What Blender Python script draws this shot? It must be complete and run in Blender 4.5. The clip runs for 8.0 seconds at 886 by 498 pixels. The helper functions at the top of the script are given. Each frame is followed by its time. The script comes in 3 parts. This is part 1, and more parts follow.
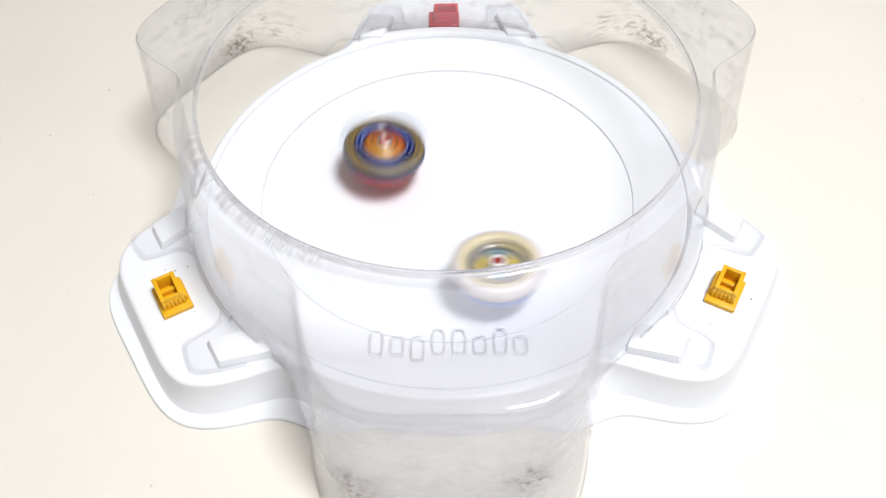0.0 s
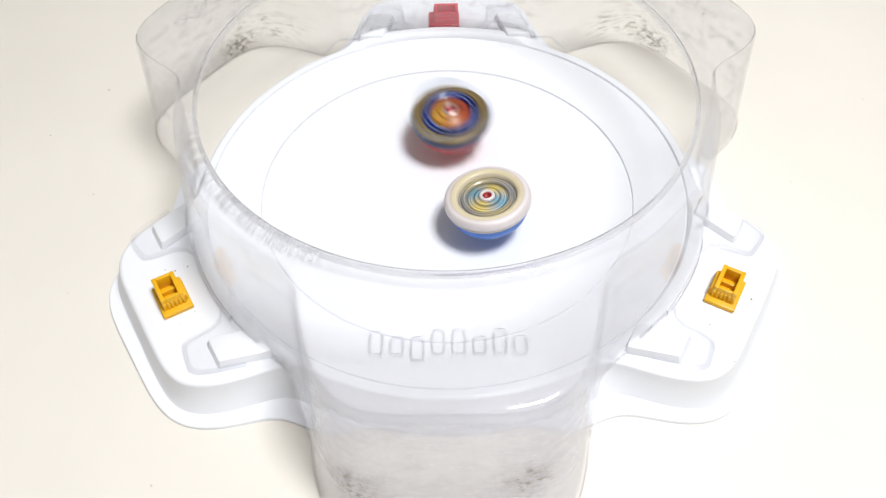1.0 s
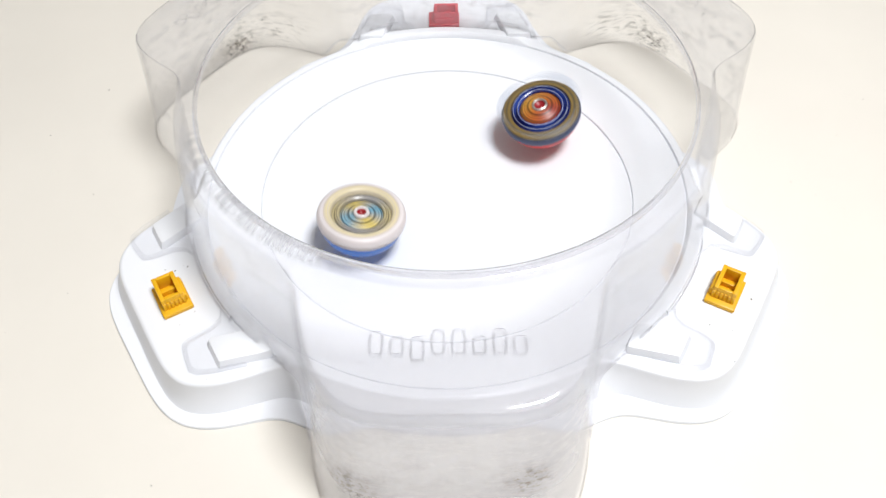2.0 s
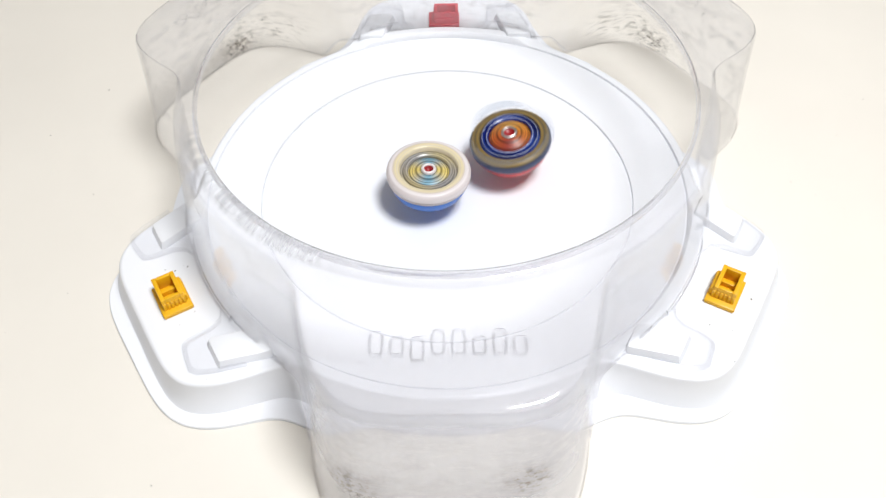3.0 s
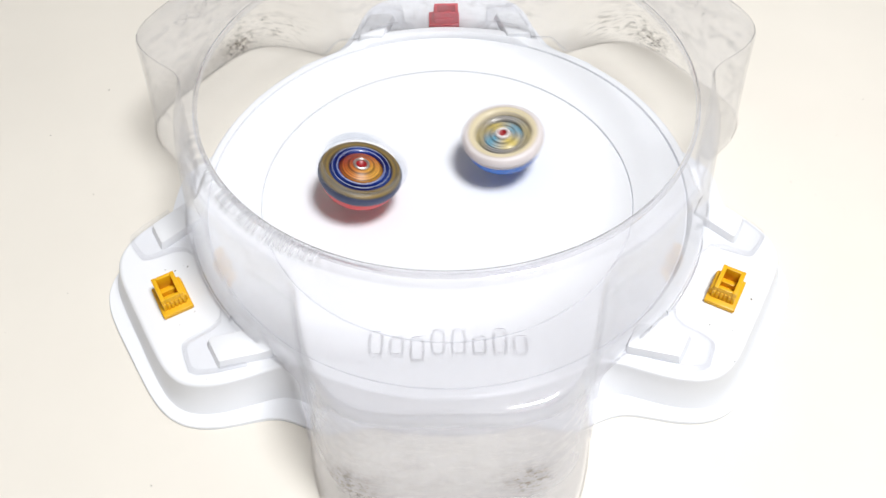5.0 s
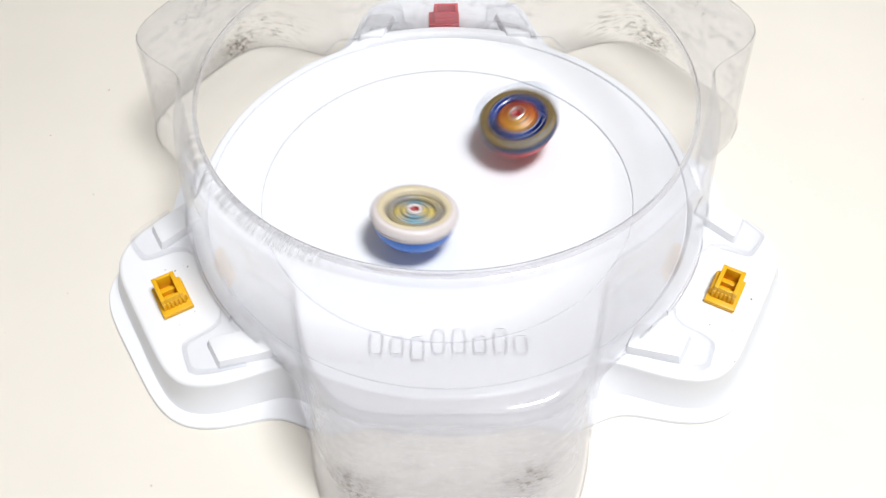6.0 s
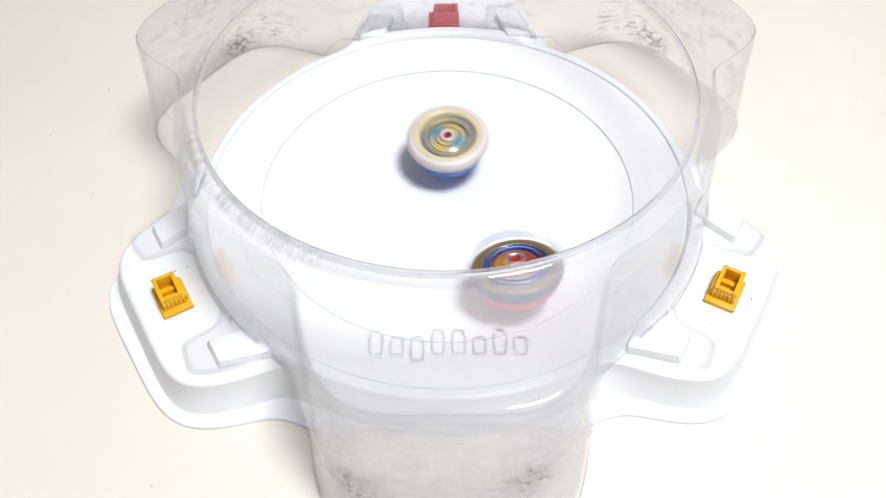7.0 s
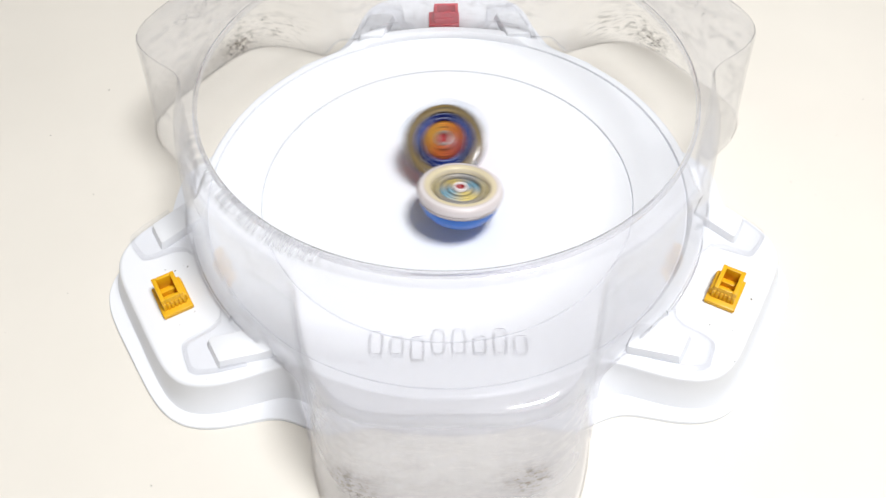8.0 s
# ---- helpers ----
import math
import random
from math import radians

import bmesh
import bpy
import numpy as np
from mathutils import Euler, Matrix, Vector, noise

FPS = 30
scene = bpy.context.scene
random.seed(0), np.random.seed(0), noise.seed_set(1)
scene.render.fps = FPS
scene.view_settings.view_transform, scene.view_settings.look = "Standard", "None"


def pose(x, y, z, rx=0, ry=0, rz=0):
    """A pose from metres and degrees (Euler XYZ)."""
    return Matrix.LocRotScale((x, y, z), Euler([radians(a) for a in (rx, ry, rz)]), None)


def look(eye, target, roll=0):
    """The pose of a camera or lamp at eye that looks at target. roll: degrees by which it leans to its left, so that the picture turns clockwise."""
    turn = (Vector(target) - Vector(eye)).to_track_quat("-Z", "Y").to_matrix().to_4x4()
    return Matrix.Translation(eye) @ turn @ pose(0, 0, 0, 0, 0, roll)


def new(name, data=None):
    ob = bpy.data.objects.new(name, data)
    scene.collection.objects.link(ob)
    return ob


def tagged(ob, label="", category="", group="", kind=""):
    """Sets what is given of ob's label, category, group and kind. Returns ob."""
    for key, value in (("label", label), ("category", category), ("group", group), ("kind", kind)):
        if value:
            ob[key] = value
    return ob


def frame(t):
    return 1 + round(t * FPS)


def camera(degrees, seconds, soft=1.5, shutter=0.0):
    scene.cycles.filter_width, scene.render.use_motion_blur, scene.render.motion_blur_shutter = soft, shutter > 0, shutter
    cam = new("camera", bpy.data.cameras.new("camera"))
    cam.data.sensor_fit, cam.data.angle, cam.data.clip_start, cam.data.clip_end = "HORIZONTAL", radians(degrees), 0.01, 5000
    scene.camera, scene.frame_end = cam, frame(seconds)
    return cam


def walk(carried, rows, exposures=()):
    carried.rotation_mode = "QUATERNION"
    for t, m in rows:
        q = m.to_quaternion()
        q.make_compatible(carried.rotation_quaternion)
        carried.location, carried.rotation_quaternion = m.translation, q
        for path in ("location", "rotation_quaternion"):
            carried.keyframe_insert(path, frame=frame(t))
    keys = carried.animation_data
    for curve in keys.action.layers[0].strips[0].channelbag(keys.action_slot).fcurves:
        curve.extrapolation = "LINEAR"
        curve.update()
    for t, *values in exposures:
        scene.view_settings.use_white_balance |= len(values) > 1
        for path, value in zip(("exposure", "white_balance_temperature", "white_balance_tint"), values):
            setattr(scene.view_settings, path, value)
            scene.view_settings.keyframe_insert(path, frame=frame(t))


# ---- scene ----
# ---- camera ----
cam = camera(55.997, 8.0, soft=1.35, shutter=0.6)
EYE = look((-0.00061, -0.32283, 0.3523), (-0.00258, -0.03108, -0.00334), -0.974)
walk(cam, [(0.0, EYE), (8.0, EYE)])

# ---- light: one ceiling lamp in a plain white room ----
world = bpy.data.worlds.new("room_air")
world.use_nodes = True
world.node_tree.nodes["Background"].inputs[0].default_value = (0.95, 0.97, 1.0, 1)
world.node_tree.nodes["Background"].inputs[1].default_value = 0.3
scene.world = world
lamp_data = bpy.data.lights.new("ceiling_lamp", "AREA")
lamp_data.shape, lamp_data.size = "DISK", 0.45
lamp_data.energy, lamp_data.color = 32.0, (0.975, 0.99, 1.0)
lamp = new("ceiling_lamp", lamp_data)
lamp.matrix_world = look((0.43, -0.36, 1.6), (0, 0, 0))
scene.view_settings.exposure = 0.0
scene.cycles.transparent_max_bounces = 32

S = 0.12          # radius of the cover's opening, in metres
LOBES = (90, 210, 330)
LOBE_EDGES = (90, 211.1, 328.9)
LOBE_FEET = (90, 213, 327)
POCKETS = (270, 32, 148)
POCKET_FEET = (270, 35, 145)


# ---- materials ----
def material(name):
    m = bpy.data.materials.new(name)
    m.use_nodes = True
    return m, m.node_tree.nodes, m.node_tree.links, m.node_tree.nodes["Principled BSDF"]


def noise_node(ns, ls, scale, detail=4.0, rough=0.55, space="Object", stretch=(1, 1, 1)):
    tc, mp, n = ns.new("ShaderNodeTexCoord"), ns.new("ShaderNodeMapping"), ns.new("ShaderNodeTexNoise")
    mp.inputs["Scale"].default_value = stretch
    n.inputs["Scale"].default_value, n.inputs["Detail"].default_value, n.inputs["Roughness"].default_value = scale, detail, rough
    ls.new(tc.outputs[space], mp.inputs[0])
    ls.new(mp.outputs[0], n.inputs["Vector"])
    return n.outputs["Fac"]


def ramp(ns, ls, fac, stops):
    r = ns.new("ShaderNodeValToRGB")
    while len(r.color_ramp.elements) < len(stops):
        r.color_ramp.elements.new(0.5)
    for e, (at, c) in zip(r.color_ramp.elements, stops):
        e.position, e.color = at, (*c, 1) if len(c) == 3 else c
    ls.new(fac, r.inputs[0])
    return r.outputs[0]


def bump(ns, ls, fac, bsdf, strength, distance):
    b = ns.new("ShaderNodeBump")
    b.inputs["Strength"].default_value, b.inputs["Distance"].default_value = strength, distance
    ls.new(fac, b.inputs["Height"])
    ls.new(b.outputs[0], bsdf.inputs["Normal"])


def plastic(name, colour, vary=0.06, rough=0.35, fine=900, coarse=60, relief=0.05, specks=None):
    """Moulded plastic: slight mottling at two scales, a faint grain, and dirt specks where asked."""
    m, ns, ls, b = material(name)
    lo = tuple(c * (1 - vary) for c in colour)
    col = ramp(ns, ls, noise_node(ns, ls, coarse), [(0.3, lo), (0.7, colour)])
    if specks:
        dust = ramp(ns, ls, noise_node(ns, ls, specks[0], 2.0), [(specks[1], (0, 0, 0)), (specks[1] + 0.015, (1, 1, 1))])
        mix = ns.new("ShaderNodeMixRGB")
        ls.new(dust, mix.inputs[0])
        ls.new(col, mix.inputs[1])
        mix.inputs[2].default_value = (*specks[2], 1)
        col = mix.outputs[0]
    ls.new(col, b.inputs["Base Color"])
    grain = noise_node(ns, ls, fine, 2.0)
    rr = ramp(ns, ls, noise_node(ns, ls, coarse * 3), [(0.3, (rough * 0.8,) * 3), (0.7, (rough * 1.2,) * 3)])
    ls.new(rr, b.inputs["Roughness"])
    bump(ns, ls, grain, b, relief, 0.0003)
    return m


def clear_plastic(name, haze=0.10, tint=(0.955, 0.955, 0.965), rough=0.1):
    """Clear polycarbonate, a little hazy, with scuffs; brown grime where the mesh carries it."""
    m, ns, ls, b = material(name)
    ns.remove(b)
    out = ns["Material Output"]
    see, haz, gloss = ns.new("ShaderNodeBsdfTransparent"), ns.new("ShaderNodeBsdfDiffuse"), ns.new("ShaderNodeBsdfGlossy")
    see.inputs[0].default_value = (*tint, 1)
    gloss.inputs["Roughness"].default_value = rough
    m1, m2, m3 = ns.new("ShaderNodeMixShader"), ns.new("ShaderNodeMixShader"), ns.new("ShaderNodeMixShader")
    haz.inputs[0].default_value = (0.92, 0.918, 0.98, 1)
    scuff = ramp(ns, ls, noise_node(ns, ls, 70, 6.0, 0.7, stretch=(1, 1, 2.5)), [(0.35, (haze * 0.6,) * 3), (0.62, (haze * 1.1,) * 3), (0.8, (haze * 2.4,) * 3)])
    back, hz = ns.new("ShaderNodeBsdfTranslucent"), ns.new("ShaderNodeMixShader")
    back.inputs[0].default_value = (0.92, 0.918, 0.98, 1)
    hz.inputs[0].default_value = 0.33
    ls.new(haz.outputs[0], hz.inputs[1])
    ls.new(back.outputs[0], hz.inputs[2])
    cloud, more = ns.new("ShaderNodeAttribute"), ns.new("ShaderNodeMath")
    cloud.attribute_name = "cloudy"
    more.operation = "ADD"
    ls.new(scuff, more.inputs[0])
    ls.new(cloud.outputs["Fac"], more.inputs[1])
    ls.new(more.outputs[0], m1.inputs[0])
    ls.new(see.outputs[0], m1.inputs[1])
    ls.new(hz.outputs[0], m1.inputs[2])
    # scratches: fine upright strokes and rubbed patches where the mesh is worn
    wa = ns.new("ShaderNodeAttribute")
    wa.attribute_name = "worn"
    tc, sp, an, cx = (ns.new("ShaderNode" + k) for k in ("TexCoord", "SeparateXYZ", "Math", "CombineXYZ"))
    an.operation = "ARCTAN2"
    ls.new(tc.outputs["Object"], sp.inputs[0])
    ls.new(sp.outputs[1], an.inputs[0])
    ls.new(sp.outputs[0], an.inputs[1])
    ls.new(an.outputs[0], cx.inputs[0])
    ls.new(sp.outputs[2], cx.inputs[2])
    st, sv = ns.new("ShaderNodeTexNoise"), ns.new("ShaderNodeMapping")
    st.inputs["Scale"].default_value, st.inputs["Detail"].default_value = 1.0, 2.0
    sv.inputs["Scale"].default_value = (210, 1, 160)
    ls.new(cx.outputs[0], sv.inputs[0])
    ls.new(sv.outputs[0], st.inputs["Vector"])
    strokes = ramp(ns, ls, st.outputs["Fac"], [(0.46, (0, 0, 0)), (0.56, (0.75, 0.75, 0.75))])
    rubbed = ramp(ns, ls, noise_node(ns, ls, 90, 7.0, 0.75), [(0.52, (0, 0, 0)), (0.72, (0.45, 0.45, 0.45))])
    ha, hm, wr, wm = ns.new("ShaderNodeAttribute"), ns.new("ShaderNodeMath"), ns.new("ShaderNodeMath"), ns.new("ShaderNodeMath")
    ha.attribute_name = "hatch"
    hm.operation, wr.operation, wm.operation = "MULTIPLY", "MULTIPLY", "MAXIMUM"
    ls.new(strokes, hm.inputs[0])
    ls.new(ha.outputs["Fac"], hm.inputs[1])
    ls.new(rubbed, wr.inputs[0])
    ls.new(wa.outputs["Fac"], wr.inputs[1])
    ls.new(hm.outputs[0], wm.inputs[0])
    ls.new(wr.outputs[0], wm.inputs[1])
    scr, m0 = ns.new("ShaderNodeBsdfDiffuse"), ns.new("ShaderNodeMixShader")
    scr.inputs[0].default_value = (0.46, 0.46, 0.48, 1)
    ls.new(wm.outputs[0], m0.inputs[0])
    ls.new(m1.outputs[0], m0.inputs[1])
    ls.new(scr.outputs[0], m0.inputs[2])
    # hairline scuffs: thin wandering pale lines
    vn = ns.new("ShaderNodeMath")
    vn.operation = "SUBTRACT"
    vn.inputs[1].default_value = 0.5
    ls.new(noise_node(ns, ls, 170, 1.2, 0.5), vn.inputs[0])
    va = ns.new("ShaderNodeMath")
    va.operation = "ABSOLUTE"
    ls.new(vn.outputs[0], va.inputs[0])
    lines = ramp(ns, ls, va.outputs[0], [(0.0, (1, 1, 1)), (0.045, (0, 0, 0))])
    some = ns.new("ShaderNodeAttribute")
    some.attribute_name = "hair"
    vm, m5, hair = ns.new("ShaderNodeMath"), ns.new("ShaderNodeMixShader"), ns.new("ShaderNodeBsdfDiffuse")
    vm.operation = "MULTIPLY"
    ls.new(lines, vm.inputs[0])
    ls.new(some.outputs["Fac"], vm.inputs[1])
    hair.inputs[0].default_value = (0.92, 0.92, 0.94, 1)
    ls.new(vm.outputs[0], m5.inputs[0])
    ls.new(m0.outputs[0], m5.inputs[1])
    ls.new(hair.outputs[0], m5.inputs[2])
    # grime: blotches with streaks
    at = ns.new("ShaderNodeAttribute")
    at.attribute_name = "grime"
    blot = ramp(ns, ls, noise_node(ns, ls, 300, 8.0, 0.75, stretch=(1, 1, 1.6)), [(0.50, (0, 0, 0)), (0.57, (0.7, 0.7, 0.7))])
    da, dn, dv = ns.new("ShaderNodeAttribute"), ns.new("ShaderNodeTexNoise"), ns.new("ShaderNodeMapping")
    da.attribute_name = "drag"
    dv.inputs["Scale"].default_value, dv.inputs["Rotation"].default_value = (26, 1, 620), (0, 0.02, 0)
    dn.inputs["Scale"].default_value, dn.inputs["Detail"].default_value, dn.inputs["Roughness"].default_value = 1.0, 5.0, 0.7
    ls.new(cx.outputs[0], dv.inputs[0])
    ls.new(dv.outputs[0], dn.inputs["Vector"])
    dragged = ramp(ns, ls, dn.outputs["Fac"], [(0.54, (0, 0, 0)), (0.64, (0.6, 0.6, 0.6))])
    bm1, bm2, mul = ns.new("ShaderNodeMath"), ns.new("ShaderNodeMath"), ns.new("ShaderNodeMath")
    bm1.operation, bm2.operation, mul.operation = "MULTIPLY", "MULTIPLY", "MAXIMUM"
    ls.new(at.outputs["Fac"], bm1.inputs[0])
    ls.new(blot, bm1.inputs[1])
    ls.new(da.outputs["Fac"], bm2.inputs[0])
    ls.new(dragged, bm2.inputs[1])
    ls.new(bm1.outputs[0], mul.inputs[0])
    ls.new(bm2.outputs[0], mul.inputs[1])
    dirt = ns.new("ShaderNodeBsdfDiffuse")
    dirt.inputs[0].default_value = (0.13, 0.082, 0.036, 1)
    ls.new(mul.outputs[0], m3.inputs[0])
    ls.new(m5.outputs[0], m3.inputs[1])
    ls.new(dirt.outputs[0], m3.inputs[2])
    # smears: faint level streaks round the pockets' walls
    sa, sm, sx = ns.new("ShaderNodeAttribute"), ns.new("ShaderNodeTexNoise"), ns.new("ShaderNodeMapping")
    sa.attribute_name = "smear"
    sx.inputs["Scale"].default_value = (13, 1, 170)
    sm.inputs["Scale"].default_value, sm.inputs["Detail"].default_value, sm.inputs["Roughness"].default_value = 1.0, 6.0, 0.65
    ls.new(cx.outputs[0], sx.inputs[0])
    ls.new(sx.outputs[0], sm.inputs["Vector"])
    level = ramp(ns, ls, sm.outputs["Fac"], [(0.50, (0, 0, 0)), (0.70, (0.42, 0.42, 0.42))])
    sk, m4, film_dirt = ns.new("ShaderNodeMath"), ns.new("ShaderNodeMixShader"), ns.new("ShaderNodeBsdfDiffuse")
    sk.operation = "MULTIPLY"
    ls.new(sa.outputs["Fac"], sk.inputs[0])
    ls.new(level, sk.inputs[1])
    film_dirt.inputs[0].default_value = (0.70, 0.67, 0.68, 1)
    ls.new(sk.outputs[0], m4.inputs[0])
    ls.new(m3.outputs[0], m4.inputs[1])
    ls.new(film_dirt.outputs[0], m4.inputs[2])
    # gloss, rising at grazing angles
    lw, pw, sc = ns.new("ShaderNodeLayerWeight"), ns.new("ShaderNodeMath"), ns.new("ShaderNodeMath")
    lw.inputs[0].default_value = 0.5
    pw.operation, sc.operation = "POWER", "MULTIPLY_ADD"
    pw.inputs[1].default_value = 4.0
    sc.inputs[1].default_value, sc.inputs[2].default_value = 0.34, 0.03
    ls.new(lw.outputs["Facing"], pw.inputs[0])
    ls.new(pw.outputs[0], sc.inputs[0])
    ls.new(sc.outputs[0], m2.inputs[0])
    ls.new(m4.outputs[0], m2.inputs[1])
    ls.new(gloss.outputs[0], m2.inputs[2])
    ls.new(m2.outputs[0], out.inputs[0])
    return m


TABLE = plastic("cream_laminate", (0.80, 0.76, 0.695), 0.035, 0.4, 700, 9, 0.04, (300, 0.80, (0.3, 0.24, 0.19)))
WHITE = plastic("white_plastic", (0.805, 0.817, 0.855), 0.008, 0.4, 900, 25, 0.01, None)
CLEAR = clear_plastic("clear_plastic", 0.042, (0.990, 0.991, 0.995), 0.035)
CLEANER = clear_plastic("clear_plastic_clean", 0.014, (0.99, 0.99, 0.993))
BEAD, _n, _l, _b = material("clear_edge_plastic")
_b.inputs["Base Color"].default_value, _b.inputs["Roughness"].default_value = (0.97, 0.97, 0.98, 1), 0.06
_b.inputs["Transmission Weight"].default_value, _b.inputs["IOR"].default_value = 1.0, 1.18
bump(_n, _l, noise_node(_n, _l, 260, 3.0), _b, 0.15, 0.0006)
EMBOSS, _n, _l, _b = material("embossed_clear_plastic")
_b.inputs["Base Color"].default_value, _b.inputs["Roughness"].default_value = (0.98, 0.98, 0.99, 1), 0.12
_b.inputs["Transmission Weight"].default_value, _b.inputs["IOR"].default_value = 1.0, 1.07
bump(_n, _l, noise_node(_n, _l, 400, 3.0), _b, 0.1, 0.0004)
# pale blue for the highlights painted along the dark top's glossy ridges
RING_GLINT = plastic("pale_blue_highlight", (0.50, 0.56, 0.78), 0.2, 0.25)
MAROON = plastic("deep_red_plastic", (0.30, 0.01, 0.016), 0.1, 0.4)
FROST = clear_plastic("frosted_clear_plastic", 0.06, (0.9, 0.92, 0.95))
YELLOW = plastic("yellow_plastic", (0.80, 0.43, 0.008), 0.08, 0.4, 800, 120)
RED = plastic("red_plastic", (0.72, 0.03, 0.05), 0.08, 0.4, 800, 120)
PAINT = plastic("wall_paint", (0.87, 0.86, 0.84), 0.03, 0.8, 300, 3)
WOOD = plastic("floor_wood", (0.35, 0.24, 0.15), 0.3, 0.5, 300, 8)
DUST = plastic("dust", (0.16, 0.14, 0.12), 0.3, 0.8)

def sector_plastic(name, colours, repeats, rough=0.3):
    """Moulded plastic printed in sectors round the axis, with highlight streaks painted in as rings."""
    m, ns, ls, b = material(name)
    tc, sp, an, mu, fr = (ns.new("ShaderNode" + k) for k in ("TexCoord", "SeparateXYZ", "Math", "Math", "Math"))
    an.operation, mu.operation, fr.operation = "ARCTAN2", "MULTIPLY_ADD", "FRACT"
    mu.inputs[1].default_value, mu.inputs[2].default_value = repeats / (2 * math.pi), 5.0
    ls.new(tc.outputs["Object"], sp.inputs[0])
    ls.new(sp.outputs[1], an.inputs[0])
    ls.new(sp.outputs[0], an.inputs[1])
    ls.new(an.outputs[0], mu.inputs[0])
    ls.new(mu.outputs[0], fr.inputs[0])
    k = len(colours)
    stops = [(i / k, c) for i, c in enumerate(colours)] + [(1.0, colours[0])]
    col = ramp(ns, ls, fr.outputs[0], stops)
    sc, ln, n, mix = (ns.new("ShaderNode" + k) for k in ("VectorMath", "VectorMath", "TexNoise", "MixRGB"))
    sc.operation, ln.operation = "MULTIPLY", "LENGTH"
    sc.inputs[1].default_value = (1, 1, 0)
    n.noise_dimensions = "1D"
    n.inputs["Scale"].default_value, n.inputs["Detail"].default_value = 800, 3.0
    ls.new(tc.outputs["Object"], sc.inputs[0])
    ls.new(sc.outputs[0], ln.inputs[0])
    ls.new(ln.outputs["Value"], n.inputs["W"])
    # light and dark rings: highlight streaks multiplied into the print's colour
    bands = ramp(ns, ls, n.outputs["Fac"], [(0.40, (0.28, 0.28, 0.28)), (0.60, (1, 1, 1))])
    mix.blend_type, mix.inputs[0].default_value = "MULTIPLY", 1.0
    ls.new(col, mix.inputs[1])
    ls.new(bands, mix.inputs[2])
    ls.new(mix.outputs[0], b.inputs["Base Color"])
    b.inputs["Roughness"].default_value = rough
    bump(ns, ls, noise_node(ns, ls, 700, 2.0), b, 0.05, 0.0003)
    return m


def spun_plastic(name, colour, other, rough=0.32):
    """Plastic of a turned ring: fine bands round the axis, with uneven printing."""
    m, ns, ls, b = material(name)
    tc, sc, ln, n = (ns.new("ShaderNode" + k) for k in ("TexCoord", "VectorMath", "VectorMath", "TexNoise"))
    sc.operation, ln.operation = "MULTIPLY", "LENGTH"
    sc.inputs[1].default_value = (1, 1, 0)
    n.noise_dimensions = "1D"
    n.inputs["Scale"].default_value, n.inputs["Detail"].default_value = 650, 3.0
    ls.new(tc.outputs["Object"], sc.inputs[0])
    ls.new(sc.outputs[0], ln.inputs[0])
    ls.new(ln.outputs["Value"], n.inputs["W"])
    col = ramp(ns, ls, n.outputs["Fac"], [(0.36, other), (0.6, colour)])
    blot = ramp(ns, ls, noise_node(ns, ls, 120, 3.0), [(0.3, (0.78, 0.78, 0.78)), (0.7, (1, 1, 1))])
    mix = ns.new("ShaderNodeMixRGB")
    mix.blend_type, mix.inputs[0].default_value = "MULTIPLY", 1.0
    ls.new(col, mix.inputs[1])
    ls.new(blot, mix.inputs[2])
    ls.new(mix.outputs[0], b.inputs["Base Color"])
    b.inputs["Roughness"].default_value = rough
    bump(ns, ls, n.outputs["Fac"], b, 0.25, 0.0006)
    return m


GOLD = spun_plastic("gold_print", (0.78, 0.68, 0.40), (0.66, 0.58, 0.50))
PALE = spun_plastic("pale_pink_plastic", (0.80, 0.745, 0.75), (0.70, 0.635, 0.635), 0.4)
OLIVE = spun_plastic("olive_gold_print", (0.27, 0.17, 0.035), (0.10, 0.08, 0.05), 0.45)
SLATE = spun_plastic("slate_plastic", (0.08, 0.115, 0.25), (0.05, 0.06, 0.12), 0.45)
BLUE = spun_plastic("blue_plastic", (0.010, 0.165, 0.66), (0.008, 0.13, 0.56))
SCARLET = spun_plastic("scarlet_plastic", (0.76, 0.035, 0.035), (0.66, 0.025, 0.03))
HUB_LIGHT = sector_plastic("yellow_blue_print", [(0.78, 0.60, 0.12), (0.46, 0.43, 0.36), (0.12, 0.38, 0.56), (0.52, 0.48, 0.38)], 2, 0.25)
RECESS = sector_plastic("grey_gold_print", [(0.42, 0.38, 0.33), (0.56, 0.47, 0.24), (0.34, 0.34, 0.36)], 2)
# printed red and orange sectors; the contrasting gold also paints in highlight strokes
HUB_DARK = sector_plastic("orange_red_print_gold_glint", [(0.52, 0.12, 0.02), (0.30, 0.025, 0.02), (0.54, 0.17, 0.02), (0.66, 0.34, 0.05)], 1, 0.42)
# dark blue ring; its paler sector paints the highlight strokes into the colour
BLUE_SHINE = sector_plastic("blue_highlight_streaks", [(0.012, 0.03, 0.24), (0.05, 0.10, 0.42), (0.012, 0.012, 0.09)], 3, 0.2)
SILVER, _n, _l, _b = material("brushed_steel")
_b.inputs["Base Color"].default_value, _b.inputs["Metallic"].default_value, _b.inputs["Roughness"].default_value = (0.55, 0.52, 0.5, 1), 1.0, 0.45


# ---- mesh helpers ----
def part(name, bm, mat, parent=None, label="", smooth=True):
    me = bpy.data.meshes.new(name)
    bmesh.ops.recalc_face_normals(bm, faces=bm.faces)
    bm.to_mesh(me)
    bm.free()
    me.materials.append(mat)
    if smooth:
        me.shade_smooth()
        me.set_sharp_from_angle(angle=radians(38))
    ob = new(name, me)
    ob.parent = parent
    return tagged(ob, label)


